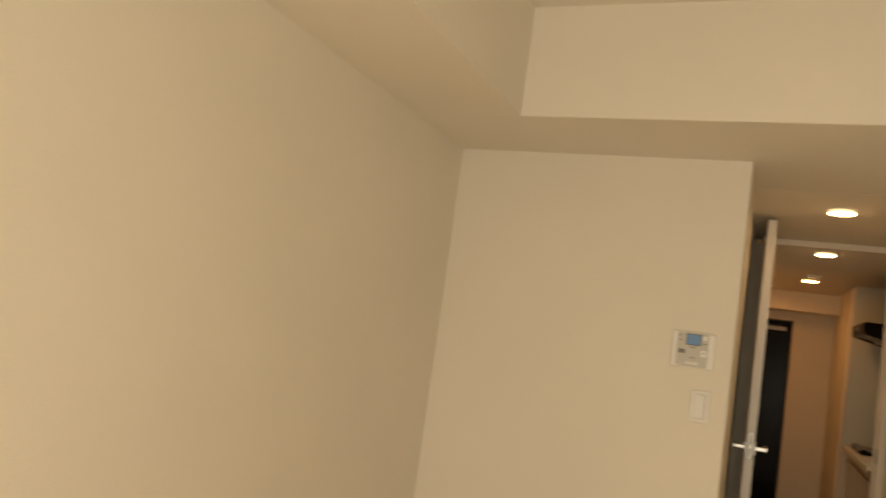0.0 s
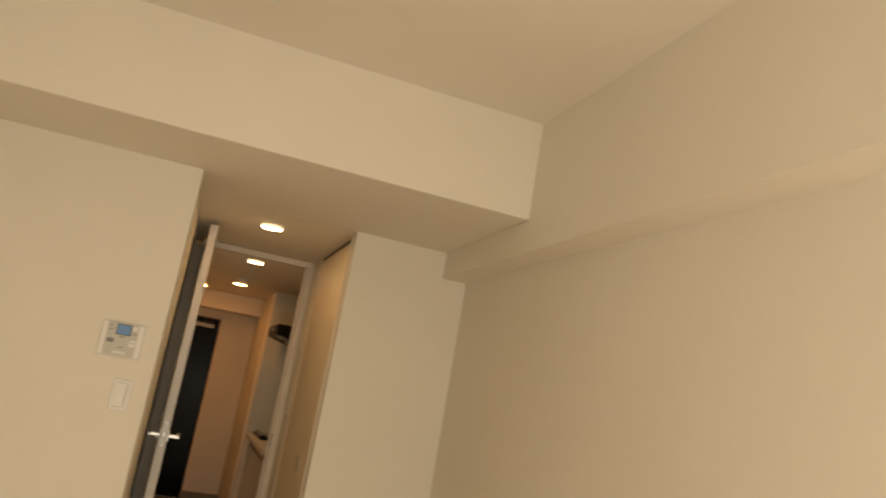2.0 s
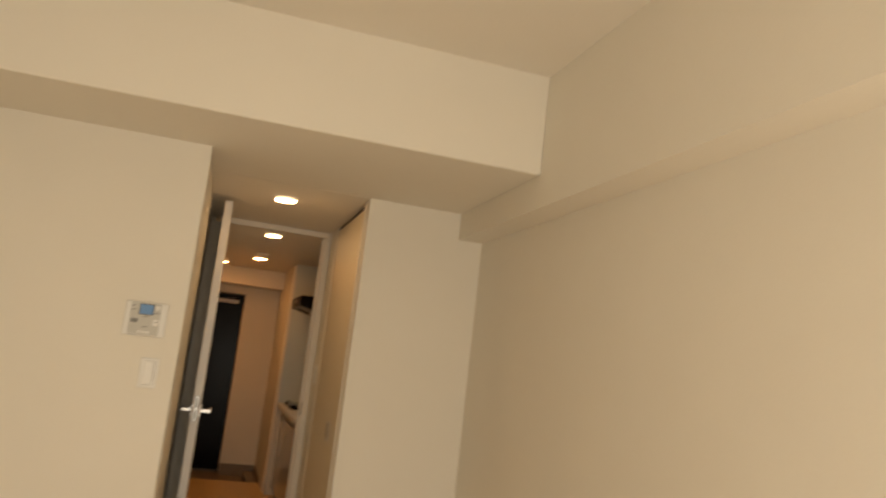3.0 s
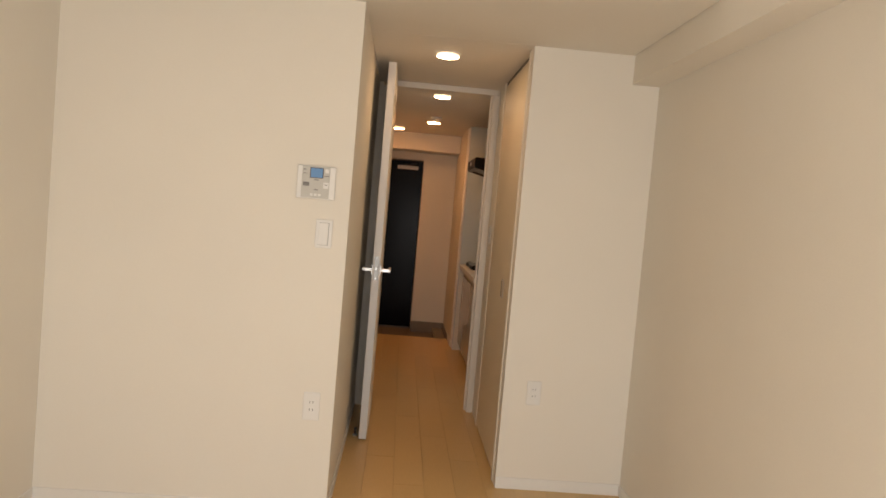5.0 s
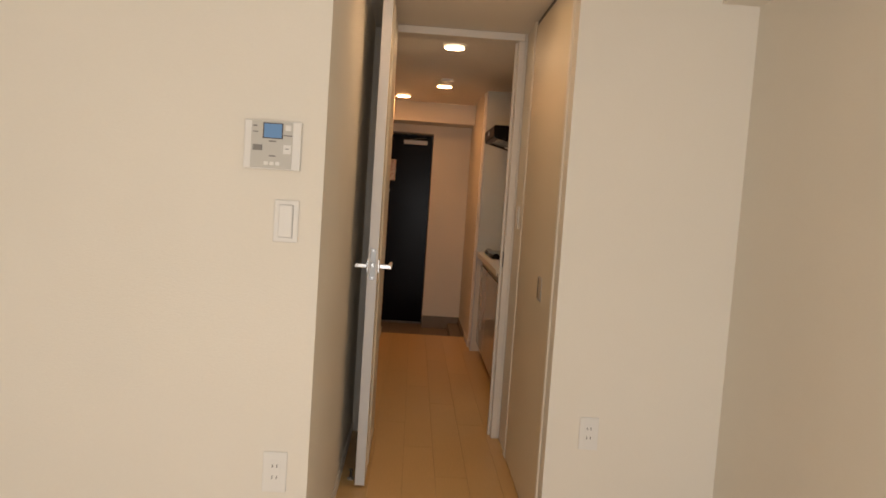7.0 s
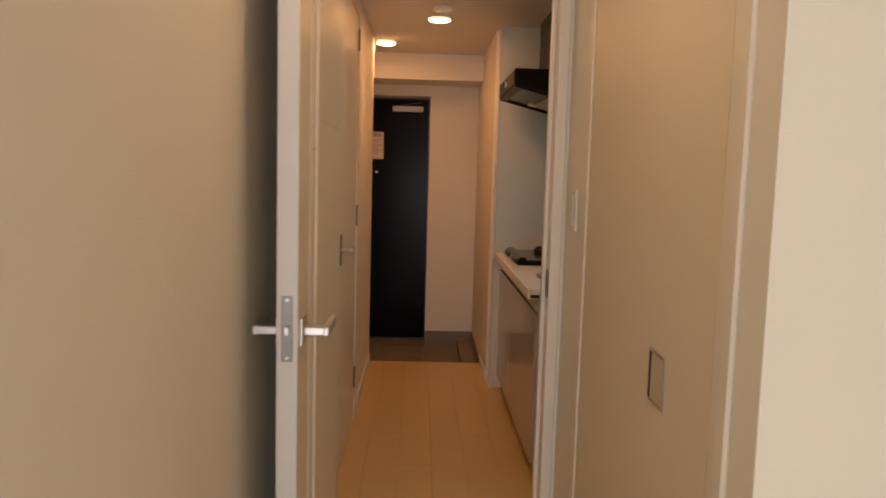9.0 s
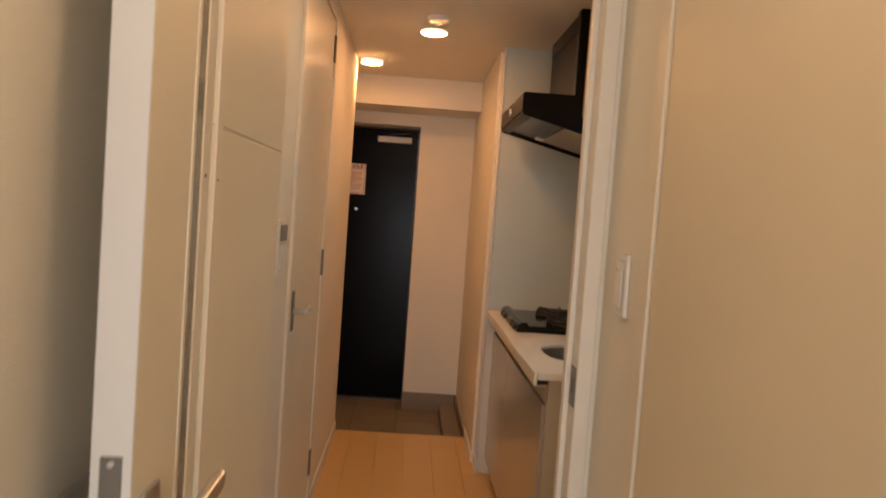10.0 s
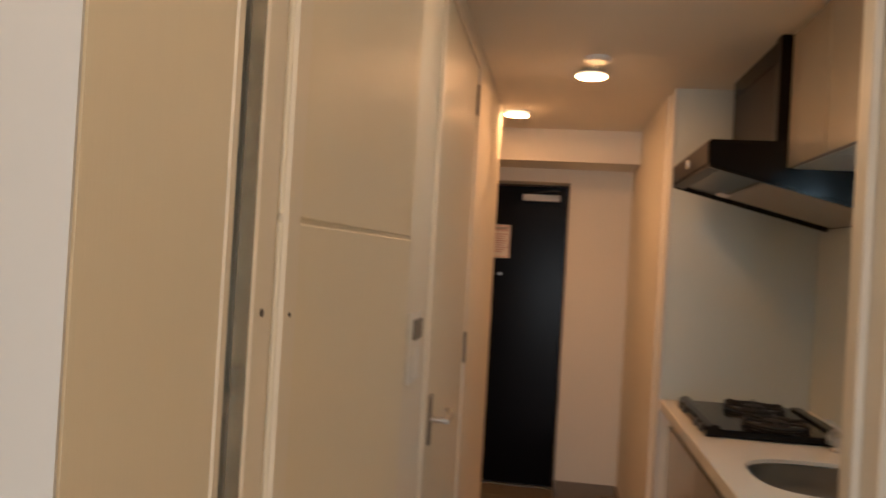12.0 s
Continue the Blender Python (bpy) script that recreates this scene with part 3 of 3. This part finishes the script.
bm = box(1.0235, CX1 - 0.001, ENTRY_Y - 0.010, ENTRY_Y - 0.0005, -0.1, 0.030, 0.001)
structure("baseboard_tile_back", bm, TILE, "grey tile skirting at the entrance", "baseboard")
structure("baseboard_tile_side", box(CX1 - 0.010, CX1 - 0.0005, STEP_Y, ENTRY_Y - 0.010, -0.1, 0.030, 0.001), TILE, "grey tile skirting at the entrance", "baseboard")
structure("entrance_ledge", box(1.285, CX1 - 0.0105, STEP_Y + 0.001, ENTRY_Y - 0.0105, -0.1, -0.035, 0.003), TILE, "low grey tiled ledge beside the step", "ledge")

# ---- wall fittings ----
panel = thing("control_panel", "pale grey bath control panel with blue screen", "control panel")
P0, P1, Q0, Q1 = 0.378, 0.537, 1.360, 1.497
part("case", box(P0, P1, WY - 0.018, WY - 0.001, Q0, Q1, 0.003, 2), PLASTIC, panel)
part("face", box(P0 + 0.020, P1 - 0.024, WY - 0.0205, WY - 0.018, Q0 + 0.004, Q1 - 0.003, 0.001), PANEL_GREY, panel)
part("screen_frame", box(0.430, 0.486, WY - 0.0215, WY - 0.0205, 1.446, 1.490), DARK_METAL, panel)
part("screen", box(0.4335, 0.4825, WY - 0.0222, WY - 0.0215, 1.449, 1.487), LCD, panel, "lit blue screen")
for x, z, w, h in ((0.492, 1.470, 0.016, 0.016), (0.488, 1.405, 0.022, 0.026), (0.436, 1.372, 0.012, 0.010), (0.452, 1.372, 0.012, 0.010), (0.468, 1.372, 0.012, 0.010)):
    part("button", box(x, x + w, WY - 0.0225, WY - 0.0205, z, z + h, 0.001), PLASTIC, panel, "white button")
for x, z, w, h in ((0.403, 1.478, 0.010, 0.004), (0.403, 1.462, 0.014, 0.003), (0.404, 1.412, 0.026, 0.016), (0.448, 1.437, 0.020, 0.004), (0.450, 1.396, 0.018, 0.004), (0.488, 1.455, 0.024, 0.003), (0.494, 1.4185, 0.010, 0.0025)):
    part("print", box(x, x + w, WY - 0.0229, WY - 0.0205, z, z + h), PRINT, panel)


def switch_plate(name, label, m, width=0.07, height=0.12, pilot=False):
    """A wall plate round its own middle, facing -y, set in place by m."""
    t = thing(name, label, "switch")
    pl = part("plate", box(-width / 2, width / 2, -0.009, -0.0005, -height / 2, height / 2, 0.003, 2), PLASTIC, t)
    part("rocker", box(-0.021, 0.018, -0.0125, -0.009, -0.046, 0.046, 0.0015), PLASTIC, pl)
    # thin dark strips paint the shadow lines along the rocker's edges
    part("seam_shadow", box(0.0188, 0.0204, -0.0098, -0.0088, -0.046, 0.046), PRINT, pl)
    for z in (-0.0472, 0.0464):
        part("seam_shadow", box(-0.021, 0.0204, -0.0098, -0.0088, z, z + 0.0008), PRINT, pl)
    if pilot:
        part("indicator", box(-0.016, -0.012, -0.0131, -0.0125, 0.026, 0.030), PRINT, pl)
    t.matrix_world = m
    return t


switch_plate("light_switch", "white rocker light switch under the control panel", pose(0.504, WY, 1.217))
switch_plate("light_switch", "white rocker light switch beside the closet", pose(1.41, 6.942, 1.225, 0, 0, -90), pilot=True)


def outlet(m):
    t = thing("power_outlet", "white double power outlet low on the wall", "power outlet", "power outlets")
    pl = part("plate", box(-0.035, 0.035, -0.008, -0.0005, -0.06, 0.06, 0.003, 2), PLASTIC, t)
    part("insert", box(-0.017, 0.017, -0.0095, -0.008, -0.036, 0.036, 0.001), PLASTIC, pl)
    for z in (-0.019, 0.014):
        for x in (-0.008, 0.005):
            part("slot", box(x, x + 0.003, -0.0101, -0.0095, z, z + 0.010), PRINT, pl)
    t.matrix_world = m
    return t


outlet(pose(0.508, WY, 0.483))
outlet(pose(1.549, PY, 0.492))

bsw = thing("corridor_switch", "white wall plate with dark display in the corridor", "switch")
part("plate", box(CX0 + 0.0005, CX0 + 0.009, 7.60, 7.72, 1.130, 1.285, 0.003, 2), PLASTIC, bsw)
part("display", box(CX0 + 0.009, CX0 + 0.016, 7.615, 7.695, 1.225, 1.270, 0.002), PRINT, bsw, "dark display")
part("rocker", box(CX0 + 0.009, CX0 + 0.014, 7.625, 7.685, 1.145, 1.210, 0.002), PLASTIC, bsw)
for k in range(3):
    part("button", turned([(0.004, 0), (0.004, 0.005)], (CX0 + 0.009, 7.706, 1.232 + 0.014 * k), "x", 10), PRINT, bsw)

# ---- lamps ----


def downlight(x, y, z, r=0.060, drop=0.018, top=0.007, face=LAMP, rim=LAMP_SIDE):
    """A flush disc lamp whose flat face gives the light."""
    t = thing("downlight", "lit round flush ceiling downlight", "ceiling light", "ceiling downlights")
    part("trim_ring", turned([(r + 0.010, 0.0), (r + 0.010, -0.003), (r + 0.005, -0.006), (r + 0.001, -0.006), (r + 0.001, -0.001)], (x, y, z - 0.0005), steps=40), PLASTIC, t, "white trim ring", smooth=True)
    part("drum", turned([(r - 0.006, -top), (r - 0.001, -top - 0.003), (r - 0.001, -drop)], (x, y, z), steps=40), rim, t, "glowing rim", smooth=True)
    part("disc", turned([(r - 0.002, -drop - 0.0002), (r - 0.005, -drop - 0.003)], (x, y, z), steps=40), face, t, "glowing disc")
    return t


downlight(0.995, 6.073, SOFFIT)
downlight(1.04, 7.519, CH)
downlight(0.706, 9.955, CH, r=0.062, drop=0.020, face=FAR_LAMP, rim=FAR_LAMP_SIDE)

spot = thing("ceiling_spot", "lit flat disc lamp hanging under a white base", "ceiling light")
part("base", turned([(0.050, 0.0), (0.050, -0.012), (0.044, -0.018)], (1.056, 8.875, CH - 0.0005), steps=36), PLASTIC, spot, "white ceiling base", smooth=True)
for dx in (-0.008, 0.008):
    part("pin", swept([(1.054 + dx, 8.90, CH - 0.012), (1.045 + dx, 9.00, CH - 0.026)], 0.003, 10), CHROME, spot)
part("cap", turned([(0.030, -0.018), (0.056, -0.022), (0.060, -0.026), (0.060, -0.0285)], (1.042, 9.027, CH), steps=36), PLASTIC, spot, "white lamp cap", smooth=True)
part("rim", turned([(0.0598, -0.0286), (0.0598, -0.036)], (1.042, 9.027, CH), steps=36), FAR_LAMP_SIDE, spot, "glowing rim", smooth=True)
part("disc", turned([(0.059, -0.0362), (0.054, -0.040)], (1.042, 9.027, CH), steps=36), FAR_LAMP, spot, "glowing disc")

detector = thing("smoke_detector", "round white smoke detector on the ceiling", "smoke detector")
part("base", turned([(0.055, 0.0), (0.055, -0.012), (0.048, -0.020)], (0.70, 4.29, HIGH - 0.0005), steps=32), PLASTIC, detector, smooth=True)
part("sensor", turned([(0.030, -0.020), (0.030, -0.034), (0.022, -0.040)], (0.70, 4.29, HIGH - 0.0005), steps=28), PLASTIC, detector, smooth=True)

# ---- floor pieces ----
floor_boards = tagged(new("floor"), "maple wood plank floor with fine dark joints", "floor", kind="structure")
PW, PL = 0.1515, 1.21
cut = {}


def lay_plank(x0, x1, y0, y1):
    key = (round(x1 - x0, 4), round(y1 - y0, 4))
    if key not in cut:
        w, d = key
        cut[key] = mesh_of("plank", box(-w / 2 + 0.0003, w / 2 - 0.0003, -d / 2 + 0.0003, d / 2 - 0.0003, -0.012, 0.0, 0.0007), PLANK)
    ob = new("plank", cut[key])
    ob.parent = floor_boards
    ob.location = ((x0 + x1) / 2, (y0 + y1) / 2, 0)


col = 0
x = LX
while x < RX - 0.01:
    xe = min(x + PW, RX)
    y = BACK_Y - (col * 0.4) % PL
    top = WY + 0.05 if xe < AX - 0.02 else PY + 0.05 if x > 1.6 else STEP_Y - 0.03
    while y < top - 0.01:
        ya, yb = max(y, BACK_Y - 0.1), min(y + PL, top)
        if yb - ya > 0.02:
            lay_plank(x, xe, ya, yb)
        y += PL
    x = xe
    col += 1

tiles = tagged(new("floor_tiles"), "grey stone tiles of the sunken entrance floor", "floor", kind="structure")
TW = 0.298
tile_mesh = mesh_of("tile", box(-TW / 2 + 0.0015, TW / 2 - 0.0015, -TW / 2 + 0.0015, TW / 2 - 0.0015, -0.006, 0.0, 0.0015), TILE)
for i in range(4):
    for k in range(4):
        ob = new("tile", tile_mesh)
        ob.parent = tiles
        ob.location = (1.285 - TW * (i + 0.5), STEP_Y + 0.001 + TW * (k + 0.5), -0.099)
